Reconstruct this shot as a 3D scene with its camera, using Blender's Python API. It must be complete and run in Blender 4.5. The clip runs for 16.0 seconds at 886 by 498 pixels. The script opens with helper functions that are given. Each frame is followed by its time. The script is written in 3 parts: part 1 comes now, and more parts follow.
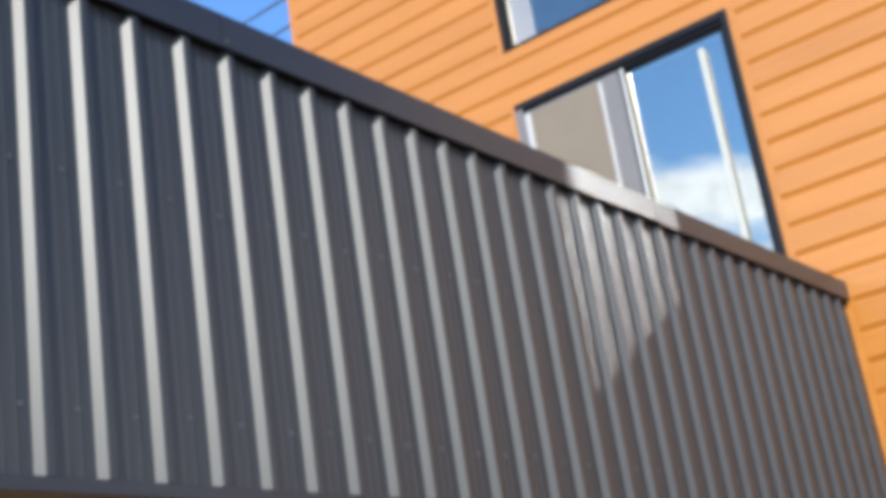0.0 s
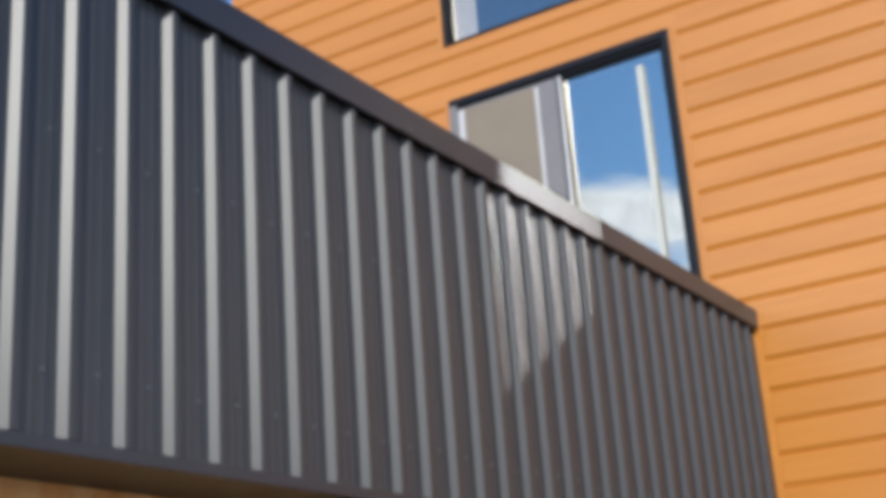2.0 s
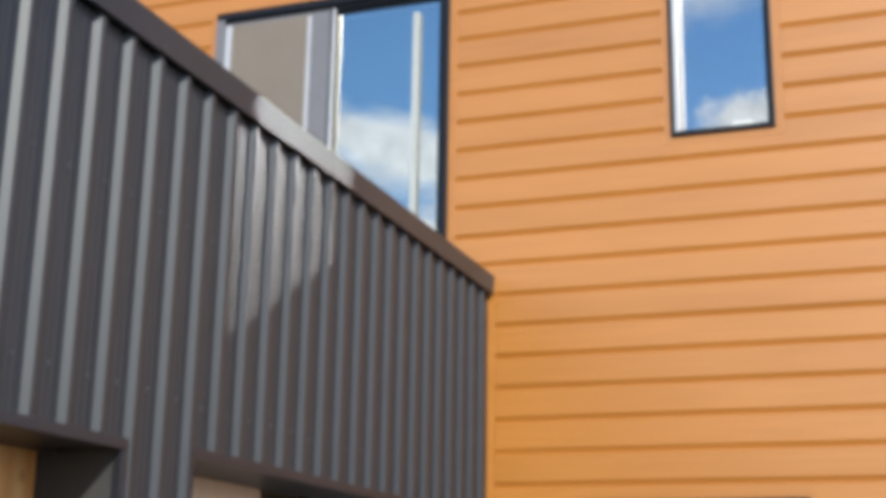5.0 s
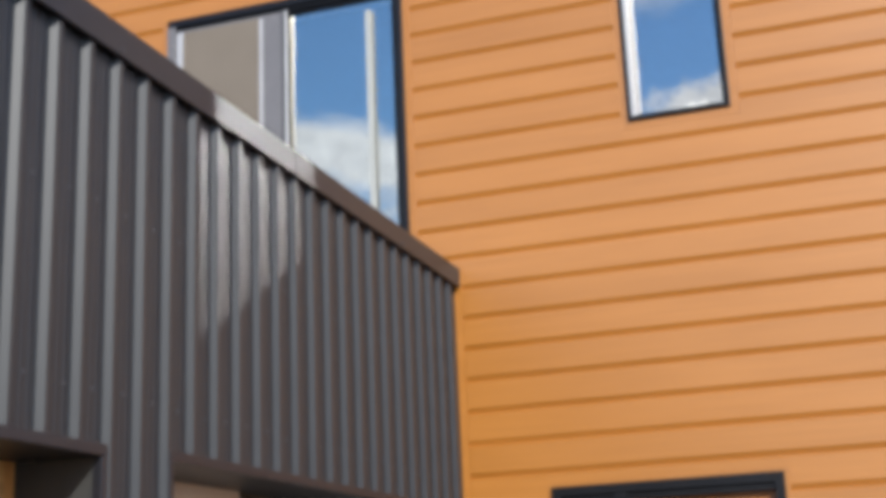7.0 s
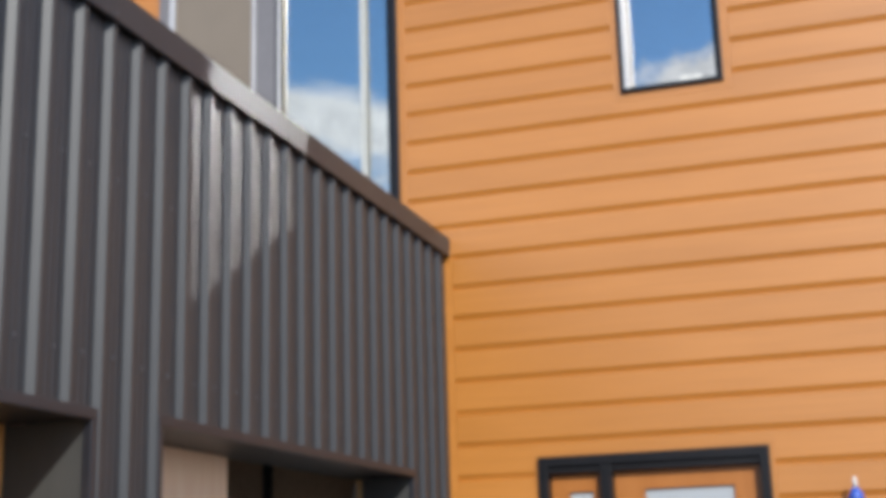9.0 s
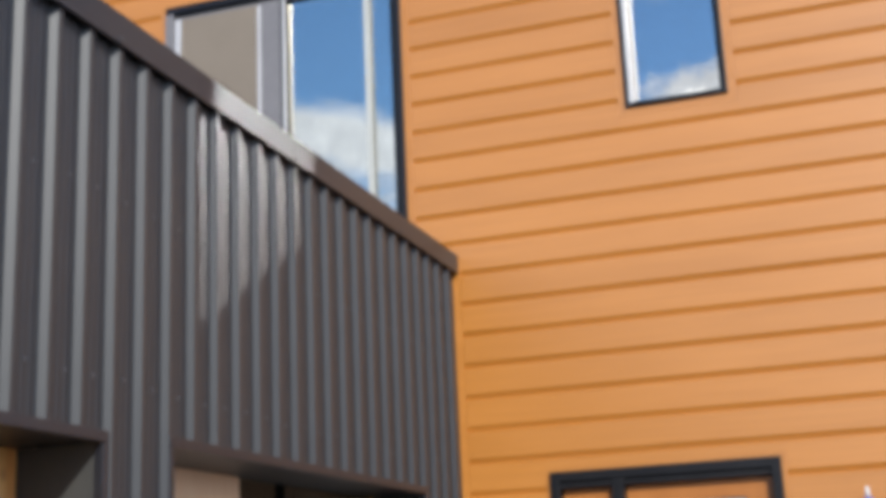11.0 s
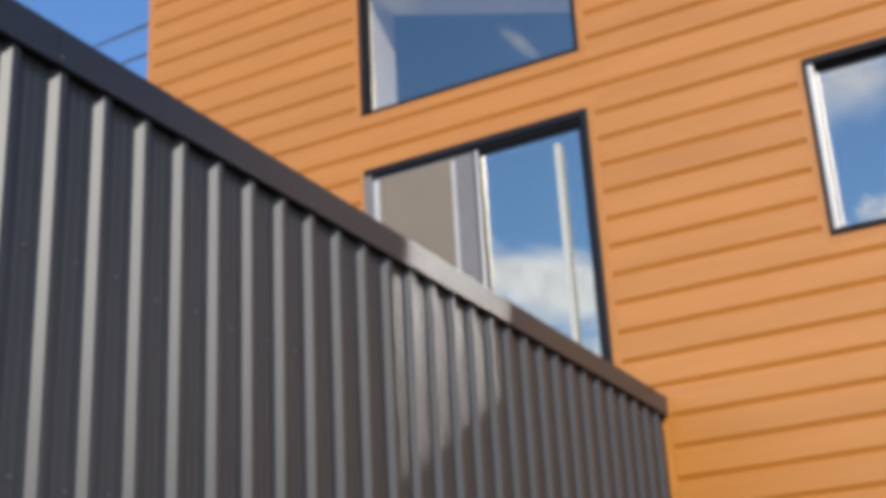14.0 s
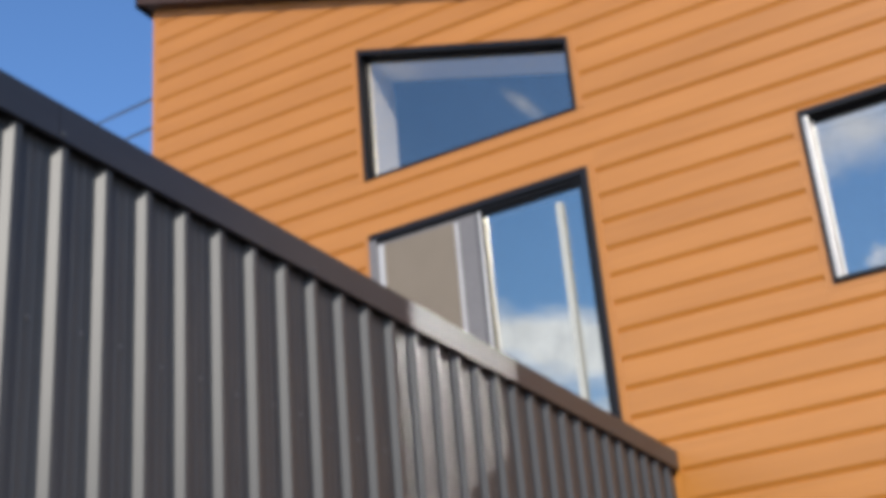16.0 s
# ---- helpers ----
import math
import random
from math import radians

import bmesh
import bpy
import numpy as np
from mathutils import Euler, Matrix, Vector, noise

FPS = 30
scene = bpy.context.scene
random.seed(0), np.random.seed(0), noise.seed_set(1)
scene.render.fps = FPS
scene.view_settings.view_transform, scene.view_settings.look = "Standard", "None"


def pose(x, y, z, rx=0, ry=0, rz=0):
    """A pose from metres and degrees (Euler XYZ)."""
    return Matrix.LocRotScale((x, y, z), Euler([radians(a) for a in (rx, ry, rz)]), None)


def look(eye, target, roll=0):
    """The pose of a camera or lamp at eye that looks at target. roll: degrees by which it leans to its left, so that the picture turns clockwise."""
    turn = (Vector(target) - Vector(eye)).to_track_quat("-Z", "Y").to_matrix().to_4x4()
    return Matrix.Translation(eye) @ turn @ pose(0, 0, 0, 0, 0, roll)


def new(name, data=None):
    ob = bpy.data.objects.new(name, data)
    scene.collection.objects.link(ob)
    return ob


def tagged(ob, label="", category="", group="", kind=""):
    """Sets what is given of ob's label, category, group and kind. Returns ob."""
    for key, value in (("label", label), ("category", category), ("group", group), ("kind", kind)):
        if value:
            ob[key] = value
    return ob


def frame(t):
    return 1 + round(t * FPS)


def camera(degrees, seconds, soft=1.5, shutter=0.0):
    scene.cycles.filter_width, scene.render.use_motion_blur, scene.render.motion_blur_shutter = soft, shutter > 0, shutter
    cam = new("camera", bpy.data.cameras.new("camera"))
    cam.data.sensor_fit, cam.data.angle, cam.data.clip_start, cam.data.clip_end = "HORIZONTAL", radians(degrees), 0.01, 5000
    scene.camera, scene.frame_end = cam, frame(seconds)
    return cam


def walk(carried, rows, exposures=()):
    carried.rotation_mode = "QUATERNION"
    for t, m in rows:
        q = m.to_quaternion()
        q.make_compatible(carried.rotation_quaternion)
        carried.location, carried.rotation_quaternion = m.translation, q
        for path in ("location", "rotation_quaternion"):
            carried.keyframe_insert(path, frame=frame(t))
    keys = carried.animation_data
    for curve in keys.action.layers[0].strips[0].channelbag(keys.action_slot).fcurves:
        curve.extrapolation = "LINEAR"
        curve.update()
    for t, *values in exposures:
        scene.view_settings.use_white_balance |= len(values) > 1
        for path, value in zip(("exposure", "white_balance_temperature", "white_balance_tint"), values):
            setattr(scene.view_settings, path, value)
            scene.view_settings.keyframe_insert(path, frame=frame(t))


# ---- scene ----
cam = camera(36.57, 16.0, soft=5.9)
PATH = [
    (0, (2.835, -8.518, 1.257), (1.754, -6.974, 1.926), -9.0),
    (0.5, (2.788, -8.503, 1.273), (1.740, -6.931, 1.932), -6.0),
    (1, (2.773, -8.495, 1.269), (1.782, -6.886, 1.922), -4.0),
    (1.5, (2.769, -8.504, 1.258), (1.790, -6.888, 1.911), -3.9),
    (2, (2.769, -8.511, 1.249), (1.791, -6.891, 1.897), -4.2),
    (2.5, (2.748, -8.490, 1.237), (1.827, -6.792, 1.759), -4.6),
    (3, (2.593, -8.374, 1.218), (1.834, -6.565, 1.606), -6.0),
    (3.5, (2.607, -8.309, 1.287), (1.799, -6.522, 1.682), -4.9),
    (4, (2.628, -8.225, 1.354), (1.804, -6.452, 1.771), -0.2),
    (4.5, (2.732, -8.345, 1.410), (2.039, -6.541, 1.927), 1.5),
    (4.7, (2.732, -8.345, 1.410), (2.056, -6.537, 1.936), 1.4),
    (6.8, (2.686, -8.370, 1.368), (2.084, -6.542, 1.911), -2.3),
    (7, (2.681, -8.359, 1.358), (2.079, -6.527, 1.890), -2.5),
    (7.5, (2.661, -8.355, 1.366), (2.066, -6.516, 1.878), -2.0),
    (8, (2.678, -8.385, 1.354), (2.085, -6.545, 1.864), -1.5),
    (8.5, (2.665, -8.368, 1.360), (2.072, -6.523, 1.852), -1.6),
    (8.7, (2.665, -8.368, 1.360), (2.074, -6.522, 1.849), -1.6),
    (10.8, (2.687, -8.388, 1.356), (2.101, -6.537, 1.830), -2.3),
    (11, (2.687, -8.388, 1.356), (2.086, -6.551, 1.867), -2.6),
    (11.5, (2.694, -8.338, 1.384), (1.956, -6.578, 1.982), -4.5),
    (12, (2.739, -8.325, 1.392), (1.922, -6.629, 2.065), -3.2),
    (12.5, (2.775, -8.322, 1.394), (1.936, -6.648, 2.095), -3.7),
    (13, (2.797, -8.318, 1.381), (1.951, -6.650, 2.089), -3.1),
    (13.5, (2.759, -8.332, 1.393), (1.923, -6.666, 2.117), -3.0),
    (14, (2.743, -8.315, 1.382), (1.889, -6.661, 2.113), -3.3),
    (14.5, (2.762, -8.316, 1.366), (1.913, -6.684, 2.150), -4.5),
    (15, (2.811, -8.329, 1.346), (1.959, -6.711, 2.157), -6.4),
    (15.5, (2.792, -8.342, 1.354), (1.948, -6.719, 2.163), -5.3),
    (16, (2.799, -8.342, 1.344), (1.955, -6.725, 2.163), -5.1),
]
walk(cam, [(t, look(eye, target, roll)) for t, eye, target, roll in PATH],
     [(0, 0.62, 6180, 7), (0.6, 0.48, 6180, 7), (1.2, 0.33, 6230, 8), (2, 0.30, 6200, 8), (3, 0.40, 6100, 6), (4.5, 0.29, 6060, 6),
      (7, 0.10, 6200, 9), (11, 0.16, 6190, 9), (12, 0.10, 6390, 10), (16, 0.07, 6480, 10)])

# ---- world, sun, exposure ----
SUN_WAY = Vector((1.0, -1.85, 1.06)).normalized()      # towards the sun
world = bpy.data.worlds.new("sky")
scene.world = world
world.use_nodes = True
wn, wl = world.node_tree.nodes, world.node_tree.links
sky = wn.new("ShaderNodeTexSky")
sky.sky_type, sky.sun_disc = "NISHITA", False
sky.sun_elevation = math.asin(SUN_WAY.z)
sky.sun_rotation = math.atan2(SUN_WAY.x, SUN_WAY.y)
sky.air_density, sky.dust_density, sky.ozone_density = 1.15, 0.0, 5.0
co = wn.new("ShaderNodeTexCoord")
sep = wn.new("ShaderNodeSeparateXYZ")
wl.new(co.outputs["Generated"], sep.inputs[0])


def wmath(op, a, b=None, clamp=False):
    n = wn.new("ShaderNodeMath")
    n.operation, n.use_clamp = op, clamp
    for i, v in enumerate((a, b)):
        if v is None:
            continue
        if isinstance(v, (int, float)):
            n.inputs[i].default_value = v
        else:
            wl.new(v, n.inputs[i])
    return n.outputs[0]


# clouds laid out by azimuth (0 = south, degrees) and elevation
azim = wmath("MULTIPLY", wmath("ARCTAN2", sep.outputs[0], wmath("MULTIPLY", sep.outputs[1], -1.0)), 57.2958)
elev = wmath("MULTIPLY", wmath("ARCSINE", sep.outputs[2]), 57.2958)


def sky_noise(scale, stretch, seed):
    """Fractal noise over the sky, centred on zero."""
    at = wn.new("ShaderNodeCombineXYZ")
    wl.new(wmath("MULTIPLY", azim, scale), at.inputs[0])
    wl.new(wmath("MULTIPLY", elev, scale * stretch), at.inputs[1])
    at.inputs[2].default_value = seed
    tex = wn.new("ShaderNodeTexNoise")
    wl.new(at.outputs[0], tex.inputs["Vector"])
    tex.inputs["Scale"].default_value, tex.inputs["Detail"].default_value = 1.0, 7.0
    tex.inputs["Roughness"].default_value = 0.58
    return wmath("SUBTRACT", tex.outputs["Fac"], 0.5)


def cloud(az, el, wide, high, tilt, rough, edge, strength, grain):
    """An oval cloud with a ragged edge; tilt in degrees, edge is its sharpness."""
    c, d = math.cos(radians(tilt)), math.sin(radians(tilt))
    a, e = wmath("SUBTRACT", azim, az), wmath("SUBTRACT", elev, el)
    u = wmath("DIVIDE", wmath("ADD", wmath("MULTIPLY", a, c), wmath("MULTIPLY", e, d)), wide)
    v = wmath("DIVIDE", wmath("SUBTRACT", wmath("MULTIPLY", e, c), wmath("MULTIPLY", a, d)), high)
    far = wmath("SQRT", wmath("ADD", wmath("MULTIPLY", u, u), wmath("MULTIPLY", v, v)))
    body = wmath("ADD", wmath("SUBTRACT", 1.0, far), wmath("MULTIPLY", grain, rough))
    return wmath("MULTIPLY", wmath("MULTIPLY", body, edge, True), strength)


broad, billow = sky_noise(0.26, 2.5, 3.1), sky_noise(0.75, 1.0, 8.4)
cover = wmath("MULTIPLY", wmath("ADD", wmath("SUBTRACT", 17.3, elev), wmath("MULTIPLY", broad, 5.0)), 0.7, True)
for spec in ((-23.5, 19.75, 14.0, 1.85, -13, 1.25, 1.7, 0.88, broad), (-4.6, 19.7, 4.9, 2.5, 0, 0.9, 4.0, 0.95, billow), (-8.0, 26.3, 4.2, 1.9, 0, 1.7, 1.1, 0.75, broad),
             (-23.1, 30.0, 1.25, 0.42, -36, 0.9, 1.0, 0.55, billow), (-29.0, 31.9, 1.6, 0.6, -10, 1.2, 0.8, 0.30, billow),
             (-52.0, 24.0, 13.0, 5.0, 8, 1.4, 1.5, 0.85, broad), (-74.0, 36.0, 11.0, 6.0, 0, 1.4, 1.2, 0.7, broad), (30.0, 30.0, 14.0, 5.0, 10, 1.4, 1.5, 0.85, broad), (64.0, 24.0, 12.0, 5.0, 0, 1.4, 1.5, 0.85, broad)):
    cover = wmath("MAXIMUM", cover, cloud(*spec))
mix = wn.new("ShaderNodeMixRGB")
wl.new(cover, mix.inputs[0])
clear = wn.new("ShaderNodeHueSaturation")
clear.inputs["Saturation"].default_value, clear.inputs["Value"].default_value = 1.08, 1.48
clear.inputs["Hue"].default_value = 0.506
wl.new(sky.outputs[0], clear.inputs["Color"])
wl.new(clear.outputs[0], mix.inputs[1])
white = wn.new("ShaderNodeCombineXYZ")
for i, v in enumerate((9.3, 9.8, 10.9)):
    wl.new(wmath("MULTIPLY", wmath("ADD", wmath("MULTIPLY", billow, 0.9), 1.0), v), white.inputs[i])
wl.new(white.outputs[0], mix.inputs[2])
back = wn["Background"]
wl.new(mix.outputs[0], back.inputs[0])
back.inputs[1].default_value = 0.115

sun = new("sun", bpy.data.lights.new("sun", "SUN"))
sun.data.energy, sun.data.angle, sun.data.color = 3.7, radians(0.53), (1.0, 0.94, 0.84)
sun.matrix_world = look(SUN_WAY * 30, (0, 0, 0))

# lamps added for sunlight the small window's glass throws back on the metal wall
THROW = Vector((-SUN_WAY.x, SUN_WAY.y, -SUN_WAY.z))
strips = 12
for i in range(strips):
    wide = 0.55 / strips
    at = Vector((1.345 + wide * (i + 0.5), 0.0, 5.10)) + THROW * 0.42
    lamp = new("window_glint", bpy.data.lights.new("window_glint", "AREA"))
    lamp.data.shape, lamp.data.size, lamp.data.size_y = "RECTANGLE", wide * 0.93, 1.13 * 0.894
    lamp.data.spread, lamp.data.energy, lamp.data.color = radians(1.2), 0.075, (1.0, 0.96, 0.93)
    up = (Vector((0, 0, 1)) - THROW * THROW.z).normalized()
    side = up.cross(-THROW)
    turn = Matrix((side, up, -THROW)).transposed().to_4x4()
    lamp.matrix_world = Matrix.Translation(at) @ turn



# ---- materials ----
def material(name, colour, rough=0.5, metal=0.0, spec=0.5):
    m = bpy.data.materials.new(name)
    m.use_nodes = True
    b = m.node_tree.nodes["Principled BSDF"]
    b.inputs["Base Color"].default_value = (*colour, 1)
    b.inputs["Roughness"].default_value, b.inputs["Metallic"].default_value = rough, metal
    b.inputs["Specular IOR Level"].default_value = spec
    return m


def worn(m, dark, light, scale=(3, 3, 3), detail=6, bump=0.0, fine=(40, 40, 40), per_piece=0.0, rough=None, stain=0.35):
    """Gives a material two scales of colour variation, bump and uneven gloss, in object metres."""
    n, l = m.node_tree.nodes, m.node_tree.links
    b = n["Principled BSDF"]
    geo = n.new("ShaderNodeNewGeometry")
    noises = []
    for sc, de in ((scale, detail), (fine, 3)):
        mp = n.new("ShaderNodeMapping")
        mp.inputs["Scale"].default_value = sc
        l.new(geo.outputs["Position"], mp.inputs[0])
        nz = n.new("ShaderNodeTexNoise")
        nz.inputs["Scale"].default_value, nz.inputs["Detail"].default_value = 1.0, de
        if per_piece:
            info = n.new("ShaderNodeObjectInfo")
            sh = n.new("ShaderNodeMath")
            sh.operation = "MULTIPLY"
            sh.inputs[1].default_value = 37.0
            l.new(info.outputs["Random"], sh.inputs[0])
            nz.noise_dimensions = "4D"
            l.new(sh.outputs[0], nz.inputs["W"])
        l.new(mp.outputs[0], nz.inputs["Vector"])
        noises.append(nz.outputs["Fac"])
    mixf = n.new("ShaderNodeMixRGB")
    mixf.inputs[0].default_value = stain
    l.new(noises[1], mixf.inputs[1])
    l.new(noises[0], mixf.inputs[2])
    ramp = n.new("ShaderNodeValToRGB")
    ramp.color_ramp.elements[0].position, ramp.color_ramp.elements[1].position = 0.3, 0.7
    ramp.color_ramp.elements[0].color, ramp.color_ramp.elements[1].color = (*dark, 1), (*light, 1)
    l.new(mixf.outputs[0], ramp.inputs[0])
    out = ramp.outputs[0]
    if per_piece:
        info = n.new("ShaderNodeObjectInfo")
        hsv = n.new("ShaderNodeHueSaturation")
        rng = n.new("ShaderNodeMapRange")
        rng.inputs["To Min"].default_value, rng.inputs["To Max"].default_value = 1 - per_piece, 1 + per_piece
        l.new(info.outputs["Random"], rng.inputs[0])
        l.new(rng.outputs[0], hsv.inputs["Value"])
        l.new(out, hsv.inputs["Color"])
        out = hsv.outputs[0]
    l.new(out, b.inputs["Base Color"])
    if rough:
        rr = n.new("ShaderNodeMapRange")
        rr.inputs["To Min"].default_value, rr.inputs["To Max"].default_value = rough
        l.new(noises[0], rr.inputs[0])
        l.new(rr.outputs[0], b.inputs["Roughness"])
    if bump:
        bp = n.new("ShaderNodeBump")
        bp.inputs["Strength"].default_value, bp.inputs["Distance"].default_value = bump, 0.004
        l.new(noises[1], bp.inputs["Height"])
        l.new(bp.outputs[0], b.inputs["Normal"])
    return m


METAL = worn(material("charcoal_painted_steel", (0.03, 0.035, 0.045), 0.4, 0.0, 0.56), (0.021, 0.0225, 0.025), (0.029, 0.0305, 0.033),
             scale=(1.2, 1.2, 0.5), fine=(25, 25, 6), rough=(0.40, 0.45))
TRIM = worn(material("charcoal_flashing", (0.03, 0.033, 0.04), 0.35, 0.0, 0.6), (0.011, 0.012, 0.017), (0.017, 0.018, 0.024),
            scale=(2, 0.8, 2), fine=(20, 5, 20), rough=(0.38, 0.5))
SCREW = material("painted_screw", (0.085, 0.088, 0.095), 0.4, 0.2)
SIDING = worn(material("wood_look_siding", (0.55, 0.22, 0.06), 0.5, 0.0, 0.75), (0.440, 0.162, 0.016), (0.545, 0.211, 0.030),
              scale=(0.9, 3, 6), fine=(1.3, 60, 48), bump=0.10, per_piece=0.04, rough=(0.36, 0.43), stain=0.45)
for socket, value in (("Coat Weight", 0.27), ("Coat Roughness", 0.40), ("Coat IOR", 1.6)):
    SIDING.node_tree.nodes["Principled BSDF"].inputs[socket].default_value = value
EDGE = worn(material("wood_look_trim", (0.55, 0.23, 0.07), 0.5), (0.445, 0.158, 0.012), (0.55, 0.206, 0.022),
            scale=(3, 3, 0.9), fine=(60, 60, 2.5), rough=(0.42, 0.55), stain=0.5)
FRAME = worn(material("black_window_frame", (0.012, 0.012, 0.014), 0.4, 0.0, 0.3), (0.006, 0.006, 0.007), (0.010, 0.010, 0.012), rough=(0.34, 0.46))
ALU = worn(material("pale_aluminium", (0.5, 0.5, 0.52), 0.35, 0.25), (0.50, 0.48, 0.46), (0.62, 0.60, 0.58), fine=(60, 60, 4), rough=(0.3, 0.42))
GREYFRAME = worn(material("grey_sash_frame", (0.22, 0.22, 0.24), 0.4), (0.165, 0.155, 0.155), (0.21, 0.198, 0.196), rough=(0.35, 0.5))
SCREEN = worn(material("insect_screen_mesh", (0.25, 0.22, 0.19), 0.8), (0.185, 0.150, 0.112), (0.235, 0.192, 0.146), fine=(300, 300, 300), stain=0.35)
WHITE = worn(material("white_paint", (0.75, 0.75, 0.73), 0.5), (0.70, 0.70, 0.68), (0.80, 0.80, 0.78))
PRIMER = worn(material("warm_primer", (0.8, 0.74, 0.66), 0.6), (0.76, 0.69, 0.60), (0.85, 0.78, 0.69))
CREAM = worn(material("cream_paint", (0.6, 0.6, 0.54), 0.5), (0.44, 0.44, 0.40), (0.52, 0.52, 0.47))
DRYWALL = worn(material("bare_drywall", (0.5, 0.48, 0.45), 0.8), (0.44, 0.42, 0.39), (0.56, 0.54, 0.50))
INSIDE = worn(material("grey_room_paint", (0.12, 0.12, 0.12), 0.8), (0.20, 0.20, 0.20), (0.27, 0.265, 0.26))
DOORWOOD = worn(material("stained_door_wood", (0.42, 0.15, 0.05), 0.4), (0.34, 0.115, 0.018), (0.45, 0.170, 0.034),
                scale=(4, 4, 1.0), fine=(70, 70, 3), bump=0.06, rough=(0.32, 0.46), stain=0.45)
FROST = worn(material("frosted_glass", (0.6, 0.64, 0.66), 0.35), (0.40, 0.43, 0.45), (0.44, 0.465, 0.485), scale=(1, 1, 0.6), fine=(6, 6, 4), rough=(0.28, 0.42))
BIRCH = worn(material("pale_smooth_plywood", (0.6, 0.47, 0.33), 0.6), (0.82, 0.58, 0.38), (0.92, 0.74, 0.54), scale=(2, 4, 0.6), fine=(20, 30, 2.5))
LINER = worn(material("grey_liner_steel", (0.085, 0.087, 0.083), 0.5), (0.046, 0.047, 0.045), (0.058, 0.058, 0.056), fine=(20, 20, 5), rough=(0.42, 0.55))
GROUND = worn(material("brown_gravel", (0.28, 0.26, 0.24), 0.9), (0.125, 0.105, 0.085), (0.24, 0.205, 0.16), scale=(0.6, 0.6, 0.6), fine=(45, 45, 45), bump=0.6)
SLAB = worn(material("concrete", (0.33, 0.32, 0.30), 0.85), (0.27, 0.26, 0.25), (0.38, 0.37, 0.35), bump=0.2)
ROOFING = worn(material("dark_roofing", (0.04, 0.04, 0.045), 0.6), (0.03, 0.03, 0.034), (0.055, 0.055, 0.06))
SOFFIT = worn(material("brown_soffit", (0.10, 0.045, 0.025), 0.6), (0.045, 0.020, 0.012), (0.065, 0.030, 0.018), fine=(3, 60, 60))
ORANGE = worn(material("orange_enamel", (0.85, 0.19, 0.02), 0.25), (0.74, 0.14, 0.008), (0.82, 0.185, 0.014), rough=(0.14, 0.26))
STUD = worn(material("raw_stud_wood", (0.55, 0.36, 0.17), 0.7), (0.48, 0.30, 0.13), (0.62, 0.42, 0.21), scale=(5, 5, 1), fine=(80, 80, 4), bump=0.1)
BLACK = worn(material("black_steel", (0.012, 0.012, 0.013), 0.5), (0.009, 0.009, 0.010), (0.016, 0.016, 0.018))
CABLE = material("black_cable_sheath", (0.03, 0.03, 0.035), 0.6)
PLASTIC = worn(material("milky_plastic_film", (0.75, 0.75, 0.77), 0.3), (0.50, 0.50, 0.51), (0.66, 0.66, 0.67), bump=0.3, fine=(12, 12, 12))
GREYBAG = worn(material("grey_plastic_bag", (0.2, 0.2, 0.21), 0.35), (0.15, 0.15, 0.16), (0.27, 0.27, 0.28), bump=0.3, fine=(14, 14, 14))
SHEATH = worn(material("brown_sheathing", (0.34, 0.25, 0.16), 0.8), (0.56, 0.41, 0.27), (0.68, 0.52, 0.36), fine=(20, 20, 20))
BLUE = material("blue_film", (0.05, 0.12, 0.50), 0.35)


